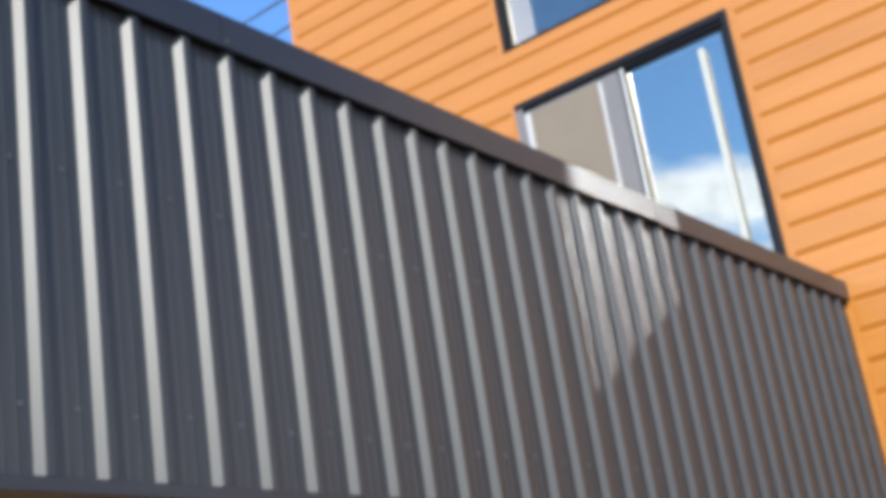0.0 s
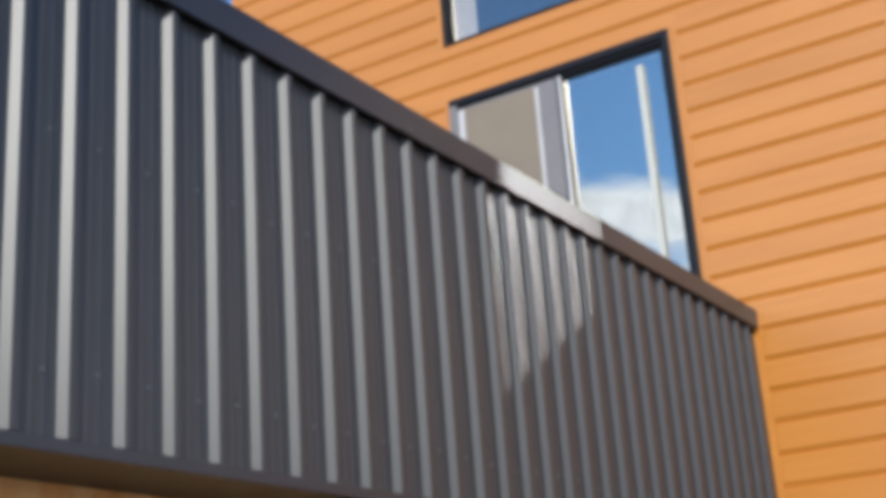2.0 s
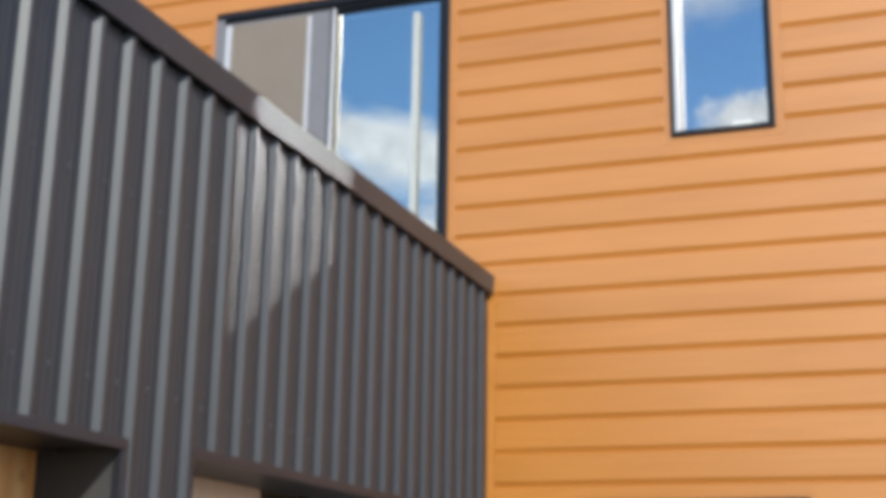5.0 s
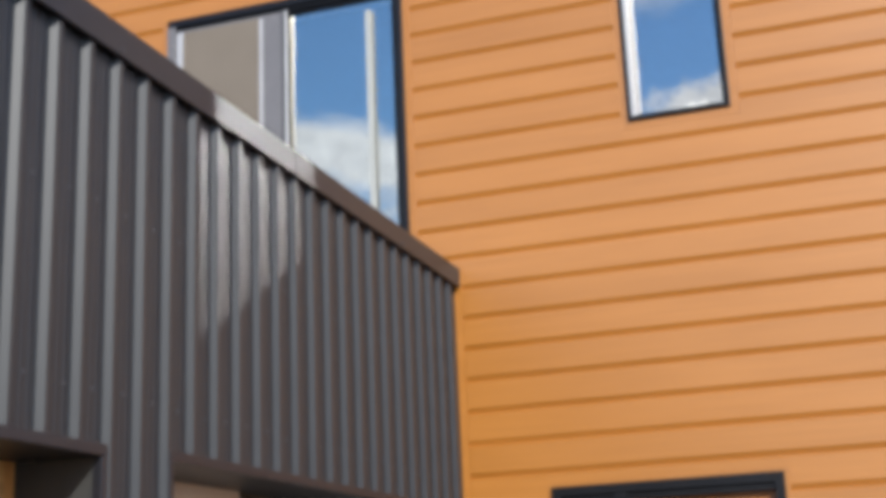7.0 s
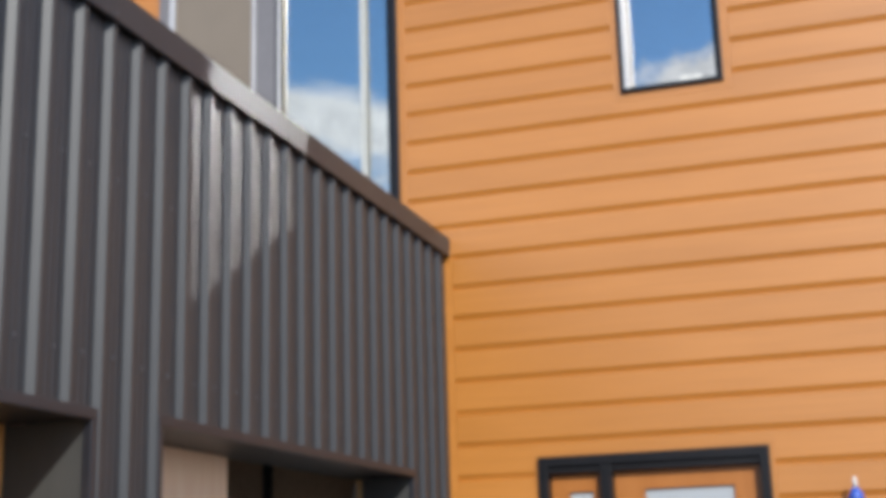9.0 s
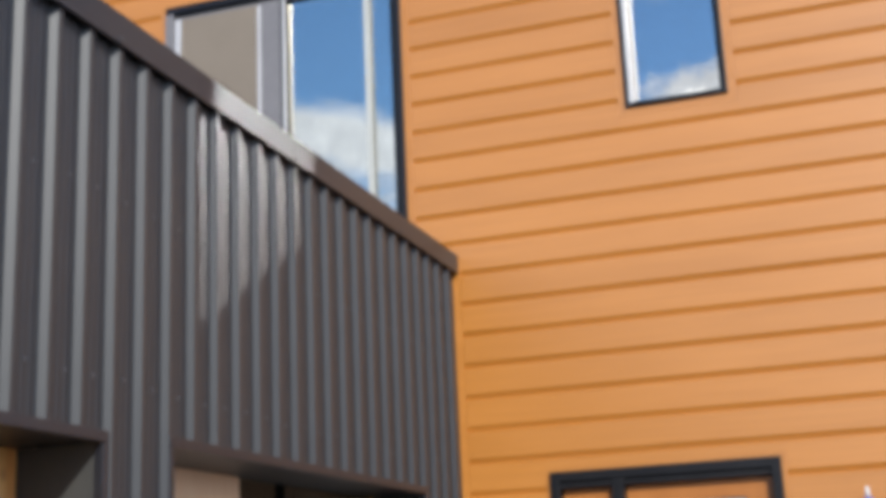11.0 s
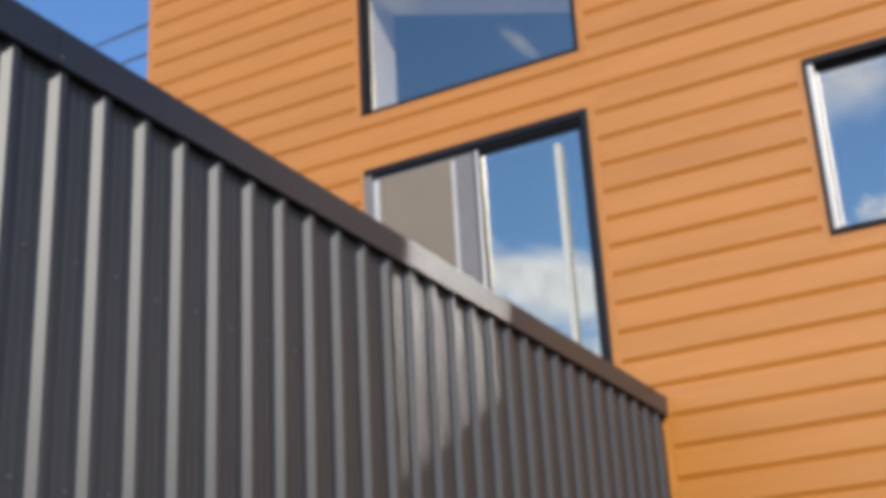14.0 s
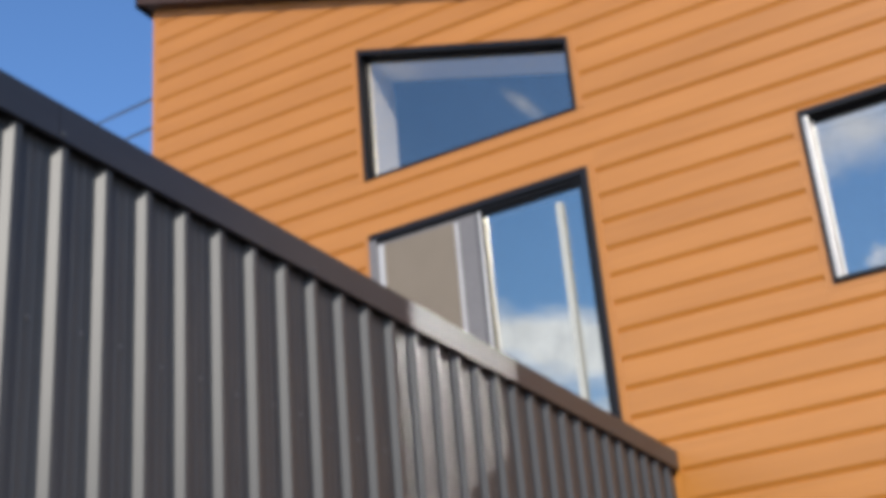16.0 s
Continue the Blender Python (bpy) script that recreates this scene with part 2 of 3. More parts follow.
def plywood_material():
    """Softwood plywood: upright wavy grain with dark knots."""
    m = material("softwood_plywood", (0.6, 0.38, 0.17), 0.65)
    n, l = m.node_tree.nodes, m.node_tree.links
    b = n["Principled BSDF"]
    geo = n.new("ShaderNodeNewGeometry")
    mp = n.new("ShaderNodeMapping")
    mp.inputs["Scale"].default_value = (1, 1.6, 0.16)
    l.new(geo.outputs["Position"], mp.inputs[0])
    wave = n.new("ShaderNodeTexWave")
    wave.bands_direction = "Y"
    wave.inputs["Scale"].default_value, wave.inputs["Distortion"].default_value = 1.0, 9.0
    wave.inputs["Detail"].default_value, wave.inputs["Detail Scale"].default_value = 4.0, 1.8
    l.new(mp.outputs[0], wave.inputs["Vector"])
    ramp = n.new("ShaderNodeValToRGB")
    ramp.color_ramp.elements[0].color, ramp.color_ramp.elements[1].color = (0.84, 0.44, 0.15, 1), (0.93, 0.58, 0.24, 1)
    l.new(wave.outputs["Fac"], ramp.inputs[0])
    km = n.new("ShaderNodeMapping")
    km.inputs["Scale"].default_value = (1, 8.5, 6.5)
    l.new(geo.outputs["Position"], km.inputs[0])
    vor = n.new("ShaderNodeTexVoronoi")
    vor.inputs["Scale"].default_value = 1.0
    l.new(km.outputs[0], vor.inputs["Vector"])
    kr = n.new("ShaderNodeValToRGB")
    kr.color_ramp.elements[0].position, kr.color_ramp.elements[1].position = 0.05, 0.27
    kr.color_ramp.elements[0].color, kr.color_ramp.elements[1].color = (0.26, 0.11, 0.04, 1), (1, 1, 1, 1)
    l.new(vor.outputs["Distance"], kr.inputs[0])
    mul = n.new("ShaderNodeMixRGB")
    mul.blend_type = "MULTIPLY"
    mul.inputs[0].default_value = 0.8
    blot = n.new("ShaderNodeTexNoise")
    bmap = n.new("ShaderNodeMapping")
    bmap.inputs["Scale"].default_value = (1, 7.0, 2.2)
    l.new(geo.outputs["Position"], bmap.inputs[0])
    blot.inputs["Scale"].default_value, blot.inputs["Detail"].default_value = 1.0, 5.0
    l.new(bmap.outputs[0], blot.inputs["Vector"])
    br = n.new("ShaderNodeValToRGB")
    br.color_ramp.elements[0].position, br.color_ramp.elements[1].position = 0.32, 0.62
    br.color_ramp.elements[0].color, br.color_ramp.elements[1].color = (0.80, 0.66, 0.50, 1), (1, 1, 1, 1)
    l.new(blot.outputs["Fac"], br.inputs[0])
    stain = n.new("ShaderNodeMixRGB")
    stain.blend_type, stain.inputs[0].default_value = "MULTIPLY", 1.0
    l.new(mul.outputs[0], stain.inputs[1])
    l.new(br.outputs[0], stain.inputs[2])
    l.new(ramp.outputs[0], mul.inputs[1])
    l.new(kr.outputs[0], mul.inputs[2])
    l.new(stain.outputs[0], b.inputs["Base Color"])
    return m


PLY = plywood_material()


def glass_material(share, tint=(0.98, 0.96, 1.0)):
    """Coated double glazing: mirrors a share of the light and lets the rest through."""
    m = bpy.data.materials.new("coated_glass")
    m.use_nodes = True
    n, l = m.node_tree.nodes, m.node_tree.links
    n.remove(n["Principled BSDF"])
    gl, tr, mx = n.new("ShaderNodeBsdfGlossy"), n.new("ShaderNodeBsdfTransparent"), n.new("ShaderNodeMixShader")
    gl.inputs["Roughness"].default_value = 0.0
    gl.inputs["Color"].default_value = (*tint, 1)
    tr.inputs["Color"].default_value = (0.97, 0.97, 0.96, 1)
    mx.inputs[0].default_value = share
    l.new(tr.outputs[0], mx.inputs[1])
    l.new(gl.outputs[0], mx.inputs[2])
    l.new(mx.outputs[0], n["Material Output"].inputs[0])
    return m


GLASS = glass_material(0.38, (1.0, 0.95, 0.86))
GREEN_GLASS = glass_material(0.44, (0.99, 0.96, 0.85))
THIN_GLASS = glass_material(0.25, (1.0, 0.94, 0.84))


# ---- building helpers ----
def add_box(bm, x0, y0, z0, x1, y1, z1):
    v = [bm.verts.new(p) for p in ((x0, y0, z0), (x1, y0, z0), (x1, y1, z0), (x0, y1, z0), (x0, y0, z1), (x1, y0, z1), (x1, y1, z1), (x0, y1, z1))]
    for f in ((3, 2, 1, 0), (4, 5, 6, 7), (0, 1, 5, 4), (1, 2, 6, 5), (2, 3, 7, 6), (3, 0, 4, 7)):
        bm.faces.new([v[i] for i in f])
    return bm


def box(x0, y0, z0, x1, y1, z1, bevel=0.0):
    bm = add_box(bmesh.new(), x0, y0, z0, x1, y1, z1)
    if bevel:
        bmesh.ops.bevel(bm, geom=bm.edges[:], offset=bevel, segments=2, affect="EDGES", profile=0.6)
    return bm


def prism(points, a, b, bm=None):
    """Closed prism between two lists of corners: points are joined by a(p) and b(p)."""
    bm = bm or bmesh.new()
    lo, hi = [bm.verts.new(a(p)) for p in points], [bm.verts.new(b(p)) for p in points]
    bm.faces.new(lo[::-1])
    bm.faces.new(hi)
    for i in range(len(points)):
        j = (i + 1) % len(points)
        bm.faces.new((lo[i], lo[j], hi[j], hi[i]))
    bmesh.ops.recalc_face_normals(bm, faces=bm.faces[:])
    return bm


def slab_xz(points, y0, y1, bm=None):
    return prism(points, lambda p: (p[0], y0, p[1]), lambda p: (p[0], y1, p[1]), bm)


def ring_xz(outer, inner, y0, y1, bevel=0.0):
    """A frame: the ring between two outlines in the wall's plane, from y0 to y1."""
    bm = bmesh.new()
    n = len(outer)
    rows = [[bm.verts.new((p[0], y, p[1])) for p in line] for line, y in ((outer, y0), (inner, y0), (inner, y1), (outer, y1))]
    for k in range(4):
        a, b = rows[k], rows[(k + 1) % 4]
        for i in range(n):
            j = (i + 1) % n
            bm.faces.new((a[i], a[j], b[j], b[i]))
    bmesh.ops.recalc_face_normals(bm, faces=bm.faces[:])
    if bevel:
        bmesh.ops.bevel(bm, geom=bm.edges[:], offset=bevel, segments=2, affect="EDGES", profile=0.6)
    return bm


def rect(x0, z0, x1, z1):
    return [(x0, z0), (x1, z0), (x1, z1), (x0, z1)]


def tube(points, radius, sides=12, closed_ends=True):
    """A round bar along a line of points."""
    bm = bmesh.new()
    pts = [Vector(p) for p in points]
    rings = []
    for i, p in enumerate(pts):
        d = (pts[min(i + 1, len(pts) - 1)] - pts[max(i - 1, 0)]).normalized()
        u = d.cross(Vector((0.31, 0.17, 0.93))).normalized()
        w = d.cross(u)
        rings.append([bm.verts.new(p + radius * (math.cos(a) * u + math.sin(a) * w)) for a in (2 * math.pi * k / sides for k in range(sides))])
    for a, b in zip(rings, rings[1:]):
        for k in range(sides):
            f = bm.faces.new((a[k], a[(k + 1) % sides], b[(k + 1) % sides], b[k]))
            f.smooth = True
    if closed_ends:
        bm.faces.new(rings[0][::-1])
        bm.faces.new(rings[-1])
    bmesh.ops.recalc_face_normals(bm, faces=bm.faces[:])
    return bm


def mesh_of(name, bm, mat):
    me = bpy.data.meshes.new(name)
    bm.to_mesh(me)
    bm.free()
    me.materials.append(mat)
    return me


def part(name, bm, mat, parent, label=""):
    ob = new(name, mesh_of(name, bm, mat))
    ob.parent = parent
    return tagged(ob, label)


def thing(name, label, category, bm=None, mat=None, at=(0, 0, 0), group="", kind=""):
    ob = new(name, mesh_of(name, bm, mat) if bm else None)
    if not bm:
        ob.location = at
    return tagged(ob, label, category, group, kind)


# ---- ground ----
bm = bmesh.new()
v = [bm.verts.new(p) for p in ((-600, -600, 0), (600, -600, 0), (600, 600, 0), (-600, 600, 0))]
bm.faces.new(v)
thing("ground", "brown gravel and bare earth round the new building", "ground", bm, GROUND, kind="structure")

# ---- the metal-clad garage ----
O1 = (-7.20, -4.24, 1.965)       # opening: y from, y to, head
O2 = (-3.74, -0.79, 1.99)
PARAPET, CAP = 3.505, 3.632
PITCH, FIRST = 0.2003, -6.406    # ribs of the sheets
DEEP = -0.33                     # face of the infill in the openings
bm = bmesh.new()
for y0, y1, z0, z1 in ((-10.0, O1[0] - 0.017, 0, 3.5), (O1[0] - 0.017, O1[1] + 0.017, O1[2] + 0.02, 3.5), (O1[1] + 0.017, O2[0] - 0.017, 0, 3.5),
                       (O2[0] - 0.017, O2[1] + 0.017, O2[2] + 0.02, 3.5), (O2[1] + 0.017, -0.004, 0, 3.5)):
    add_box(bm, -0.26, y0, z0, -0.012, y1, z1)
wall_garage = thing("wall_garage", "garage wall clad in dark charcoal ribbed steel sheets", "wall", bm, TRIM, kind="structure")

RIB = ((0.0, 0.0), (0.0205, 0.026), (0.050, 0.026), (0.0705, 0.0), (0.106, 0.0), (0.112, 0.0021), (0.118, 0.0021), (0.124, 0.0), (0.149, 0.0), (0.155, 0.0021), (0.161, 0.0021), (0.167, 0.0))


def steel_sheet(y0, y1, z0, z1):
    """A pressed sheet with trapezoid ribs and two low beads between them."""
    line = []
    k = math.floor((y0 - FIRST) / PITCH) - 1
    while FIRST + k * PITCH < y1 + PITCH:
        line += [(FIRST + k * PITCH + d - (0.012 if k < 3 else 0.0), x) for d, x in RIB]
        k += 1

    def height(y):
        for (a, p), (b, q) in zip(line, line[1:]):
            if a <= y <= b:
                return p + (q - p) * (y - a) / max(b - a, 1e-6)
        return 0.0
    front = [(y0, height(y0))] + [p for p in line if y0 < p[0] < y1] + [(y1, height(y1))]
    bm = bmesh.new()
    lo, hi = [bm.verts.new((x, y, z0)) for y, x in front], [bm.verts.new((x, y, z1)) for y, x in front]
    bl, bh = [bm.verts.new((-0.010, y, z0)) for y, x in front], [bm.verts.new((-0.010, y, z1)) for y, x in front]
    for i in range(len(front) - 1):
        bm.faces.new((lo[i], lo[i + 1], hi[i + 1], hi[i]))
        bm.faces.new((bl[i + 1], bl[i], bh[i], bh[i + 1]))
        bm.faces.new((lo[i + 1], lo[i], bl[i], bl[i + 1]))
        bm.faces.new((hi[i], hi[i + 1], bh[i + 1], bh[i]))
    for i in (0, -1):
        bm.faces.new((lo[i], hi[i], bh[i], bl[i]))
    bmesh.ops.recalc_face_normals(bm, faces=bm.faces[:])
    return bm


def cuts(y0, y1):
    """Sheet widths of five ribs between two edges; laps fall just before a rib."""
    ys, k = [y0], -30
    while FIRST + k * PITCH < y1:
        e = FIRST + k * PITCH - 0.012
        if k % 5 == 0 and e > y0 + 0.1 and e < y1 - 0.1:
            ys.append(e)
        k += 1
    return list(zip(ys, ys[1:] + [y1]))


for y0, y1, z0 in ((-10.0, O1[0] - 0.035, 0.02), (O1[0] - 0.035, O1[1] + 0.035, O1[2] + 0.045), (O1[1] + 0.035, O2[0] - 0.035, 0.02),
                   (O2[0] - 0.035, O2[1] + 0.035, O2[2] + 0.045), (O2[1] + 0.035, -0.004, 0.02)):
    for a, b in cuts(y0, y1):
        part("steel_sheet", steel_sheet(a + 0.0006, b - 0.0006, z0, PARAPET + 0.02), METAL, wall_garage)

# head flashings, side flashings, linings of the two openings
for y0, y1, head in (O1, O2):
    bm = box(-0.009, y0 - 0.034, head, 0.030, y1 + 0.034, head + 0.043, 0.004)
    part("head_flashing", bm, TRIM, wall_garage)
    for a, b in ((y0 - 0.034, y0), (y1, y1 + 0.034)):
        part("side_flashing", box(-0.009, a, 0.0, 0.030, b, head - 0.001, 0.004), TRIM, wall_garage)
    part("soffit_lining", box(DEEP - 0.05, y0, head + 0.004, -0.0095, y1, head + 0.018), TRIM, wall_garage)
    part("jamb_lining", box(DEEP - 0.05 if y1 < -1.0 else -0.305, y1 + 0.002, 0.0, -0.0095, y1 + 0.016, head), LINER, wall_garage)
    part("jamb_lining", box(DEEP - 0.05, y0 - 0.016, 0.0, -0.0095, y0 - 0.002, head), LINER, wall_garage)

# cap flashing in three lengths, with lapped joints
for a, b in ((-10.0, -5.62), (-5.617, -2.62), (-2.617, -0.004)):
    bm = bmesh.new()
    prism([(0.045, PARAPET), (0.048, CAP - 0.004), (0.044, CAP), (-0.30, CAP - 0.02), (-0.30, PARAPET - 0.03), (-0.285, PARAPET - 0.03), (-0.285, CAP - 0.03), (0.030, CAP - 0.02), (0.030, PARAPET - 0.004)],
          lambda p: (p[0], a, p[1]), lambda p: (p[0], b, p[1]), bm)
    part("cap_flashing", bm, TRIM, wall_garage)

# screws with washers
sbm = bmesh.new()
bmesh.ops.create_cone(sbm, segments=10, radius1=0.0095, radius2=0.009, depth=0.002, cap_ends=True, matrix=Matrix.Translation((0.001, 0, 0)) @ Matrix.Rotation(radians(90), 4, "Y"))
bmesh.ops.create_cone(sbm, segments=6, radius1=0.007, radius2=0.0065, depth=0.005, cap_ends=True, matrix=Matrix.Translation((0.0045, 0, 0)) @ Matrix.Rotation(radians(90), 4, "Y"))
screw_mesh = mesh_of("screw", sbm, SCREW)
for k in range(-3, 32):
    y = FIRST + k * PITCH + 0.135
    for z in (0.95, 1.577, 2.20, 2.897):
        inside = any(a - 0.04 < y < b + 0.04 and z < h + 0.06 for a, b, h in (O1, O2))
        if inside or y > -0.05:
            continue
        s = new("screw", screw_mesh)
        s.parent = wall_garage
        s.location = (0.0, y + (0.022 if k % 5 == 4 else random.uniform(-0.006, 0.006)), z + random.uniform(-0.012, 0.012))
for y in (-7.4, -5.60, -4.2, -2.60, -1.1):
    s = new("screw", screw_mesh)
    s.parent = wall_garage
    s.location = (0.046, y, PARAPET + 0.02)

# flat roof, far walls and floor of the garage
thing("garage_roof", "flat dark roof deck behind the parapet", "roof", box(-6.2, -10.0, 3.20, -0.262, -0.004, 3.40), ROOFING, kind="structure")
thing("wall_garage_back", "plain far wall of the garage", "wall", box(-6.4, -10.0, 0.0, -6.2, -0.004, 3.40), DRYWALL, kind="structure")
thing("wall_garage_side", "plain side wall of the garage", "wall", box(-6.2, -10.0, 0.0, -0.262, -9.8, 3.19), DRYWALL, kind="structure")
thing("garage_floor", "bare concrete floor of the garage", "floor", box(-6.19, -9.79, 0.002, -0.4, -0.25, 0.02), SLAB, kind="structure")
thing("garage_lining", "brown sheathing board on the wall shared with the house", "wall", box(-6.19, -0.16, 0.022, -0.262, -0.11, 3.19), SHEATH, kind="structure")

# boards that close the openings
boarding = thing("plywood_boarding", "raw softwood plywood with dark knots, closing the garage opening", "plywood", at=(DEEP, -5.7, 0.02))
boarding.location = (0, 0, 0)
for a, b in ((-7.19, -5.462), (-5.458, -4.244)):
    part("plywood_sheet", box(DEEP - 0.018, a, 0.022, DEEP, b, O1[2] + 0.003, 0.001), PLY, boarding)
panel = thing("leaning_plywood", "pale smooth plywood sheet standing in the second garage opening", "plywood", box(DEEP - 0.03, O2[0] + 0.006, 0.022, DEEP - 0.012, -2.47, O2[2] + 0.003, 0.001), BIRCH)
post = thing("steel_post", "slim black steel post inside the open garage", "post")
part("shaft", box(-0.962, -0.78, 0.032, -0.914, -0.735, 3.10, 0.004), BLACK, post)
part("foot_plate", box(-1.01, -0.83, 0.0205, -0.86, -0.69, 0.032, 0.002), BLACK, post)
stud = thing("wall_stud", "raw yellow timber stud beside the opening", "timber", box(-0.342, -0.785, 0.022, -0.308, -0.70, O2[2] + 0.0, 0.002), STUD)


def draped_sheet(name, label, mat, x0, x1, y, tops, seed, swell):
    """Film hanging in uneven folds along the side wall; tops gives the height of its upper edge from one end to the other."""
    bm = bmesh.new()
    nu, nv = 44, 34
    rng = random.Random(seed)
    ph = [rng.uniform(0, 6.28) for _ in range(6)]
    grid = []
    for j in range(nv + 1):
        v = j / nv
        row = []
        for i in range(nu + 1):
            u = i / nu
            k = min(int(u * (len(tops) - 1)), len(tops) - 2)
            f = u * (len(tops) - 1) - k
            f = f * f * (3 - 2 * f)
            top = tops[k] * (1 - f) + tops[k + 1] * f + 0.02 * math.sin(31 * u + ph[4])
            fold = math.sin(13 * u + ph[0] + 2.0 * v) * 0.5 + math.sin(29 * u + ph[1] - 4 * v) * 0.3 + math.sin(8 * v + 7 * u + ph[2]) * 0.3
            ruff = noise.noise(Vector((u * 6 + seed, v * 9, 0.3))) * 0.6
            row.append(bm.verts.new((x0 + (x1 - x0) * u + 0.015 * math.sin(7 * v + ph[3]), y - swell * (1 + fold + ruff) * (1.15 - 0.6 * v), 0.022 + v * (top - 0.022))))
        grid.append(row)
    for j in range(nv):
        for i in range(nu):
            bm.faces.new((grid[j][i], grid[j][i + 1], grid[j + 1][i + 1], grid[j + 1][i])).smooth = True
    bmesh.ops.recalc_face_normals(bm, faces=bm.faces[:])
    bmesh.ops.solidify(bm, geom=bm.faces[:], thickness=0.004)
    return thing(name, label, "plastic sheet", bm, mat)


draped_sheet("plastic_sheet", "crumpled milky white plastic film hanging by the stud", PLASTIC, -0.56, -0.362, -0.69, (1.42, 1.50, 1.56, 1.70, 1.95, 1.96), 4, 0.030)
draped_sheet("plastic_bag", "slumped grey plastic wrapping inside the open garage", GREYBAG, -0.86, -0.59, -0.70, (1.28, 1.44, 1.53, 1.52, 1.42, 1.34), 9, 0.045)

# ---- the house wall ----
LEFT, RIGHT = -4.45, 4.2


def roof_z(x):
    return 8.955 - 0.352 * (x + 4.45)


WA = (-2.20, 3.70, -0.297, 5.866)
WB = (1.272, 4.492, 1.945, 5.765)
DR = (0.594, 0.0, 2.030, 2.130)
WC = [(-2.213, 6.366), (-0.312, 6.366), (-0.312, 7.008), (-2.213, 7.622)]
bm = bmesh.new()
for pts in ([(LEFT, 0), (WC[0][0], 0), (WC[0][0], roof_z(WC[0][0])), (LEFT, roof_z(LEFT))],
            [(WC[0][0], 0), (WC[1][0], 0), (WC[1][0], WA[1]), (WC[0][0], WA[1])],
            [(WC[0][0], WA[3]), (WC[1][0], WA[3]), (WC[1][0], WC[0][1]), (WC[0][0], WC[0][1])],
            [WC[3], WC[2], (WC[1][0], roof_z(WC[1][0])), (WC[0][0], roof_z(WC[0][0]))],
            [(WC[1][0], 0), (DR[0], 0), (DR[0], roof_z(DR[0])), (WC[1][0], roof_z(WC[1][0]))],
            [(DR[0], DR[3]), (WB[0], DR[3]), (WB[0], roof_z(WB[0])), (DR[0], roof_z(DR[0]))],
            [(WB[0], DR[3]), (WB[2], DR[3]), (WB[2], WB[1]), (WB[0], WB[1])],
            [(WB[0], WB[3]), (WB[2], WB[3]), (WB[2], roof_z(WB[2])), (WB[0], roof_z(WB[0]))],
            [(WB[2], DR[3]), (DR[2], DR[3]), (DR[2], roof_z(DR[2])), (WB[2], roof_z(WB[2]))],
            [(DR[2], 0), (RIGHT, 0), (RIGHT, roof_z(RIGHT)), (DR[2], roof_z(DR[2]))]):
    slab_xz(pts, 0.021, 0.22, bm)
wall_house = thing("wall_house", "tall house wall clad in orange wood-look boards", "wall", bm, EDGE, kind="structure")
for nm, b in (("wall_house_left", box(LEFT, 0.221, 0, LEFT + 0.2, 6.0, 8.75)), ("wall_house_right", box(RIGHT - 0.2, 0.221, 0, RIGHT, 6.0, 5.55)), ("wall_house_back", box(LEFT, 6.001, 0, RIGHT, 6.2, 5.55))):
    thing(nm, "plain outer wall of the house", "wall", b, EDGE, kind="structure")
for nm, z in (("floor_lower", 0.0), ("floor_middle", 3.3), ("floor_upper", 6.04)):
    thing(nm, "plain floor inside the house", "floor", box(LEFT + 0.21, 0.221, z + 0.002, RIGHT - 0.21, 5.99, z + 0.16 if z else 0.05), INSIDE, kind="structure")
thing("partition", "grey partition wall inside the house", "wall", box(LEFT + 0.21, 3.2, 0.06, RIGHT - 0.21, 3.3, 5.4), INSIDE, kind="structure")

# the roof, one slope falling towards the right, with overhangs
roof = thing("house_roof", "dark single-slope roof with overhanging eaves", "roof")
x0, x1 = LEFT - 0.105, RIGHT + 0.3
pts = [(x0, roof_z(x0) + 0.012), (x1, roof_z(x1) + 0.012), (x1, roof_z(x1) + 0.22), (x0, roof_z(x0) + 0.22)]
part("roof_deck", slab_xz(pts, -0.10, 6.4), ROOFING, roof)
part("soffit", slab_xz([(x0 + 0.02, roof_z(x0 + 0.02)), (x1 - 0.02, roof_z(x1 - 0.02)), (x1 - 0.02, roof_z(x1 - 0.02) + 0.011), (x0 + 0.02, roof_z(x0 + 0.02) + 0.011)], -0.095, 6.35), SOFFIT, roof)
part("fascia", slab_xz([(x0, roof_z(x0) + 0.002), (x1, roof_z(x1) + 0.002), (x1, roof_z(x1) + 0.24), (x0, roof_z(x0) + 0.24)], -0.125, -0.101), SOFFIT, roof)
part("eaves_fascia", box(x0 - 0.025, -0.125, roof_z(x0) - 0.03, x0 - 0.001, 6.4, roof_z(x0) + 0.24), FRAME, roof)


# ---- windows and door ----
def inset(r, d, top=None):
    return rect(r[0] + d, r[1] + d, r[2] - d, r[3] - (d if top is None else top))


def pane(outline, y, parent, mat=GLASS, label="clear coated glass mirroring the sky"):
    ob = part("pane", slab_xz(outline, y, y + 0.006), mat, parent, label)
    ob.visible_shadow = False
    return ob


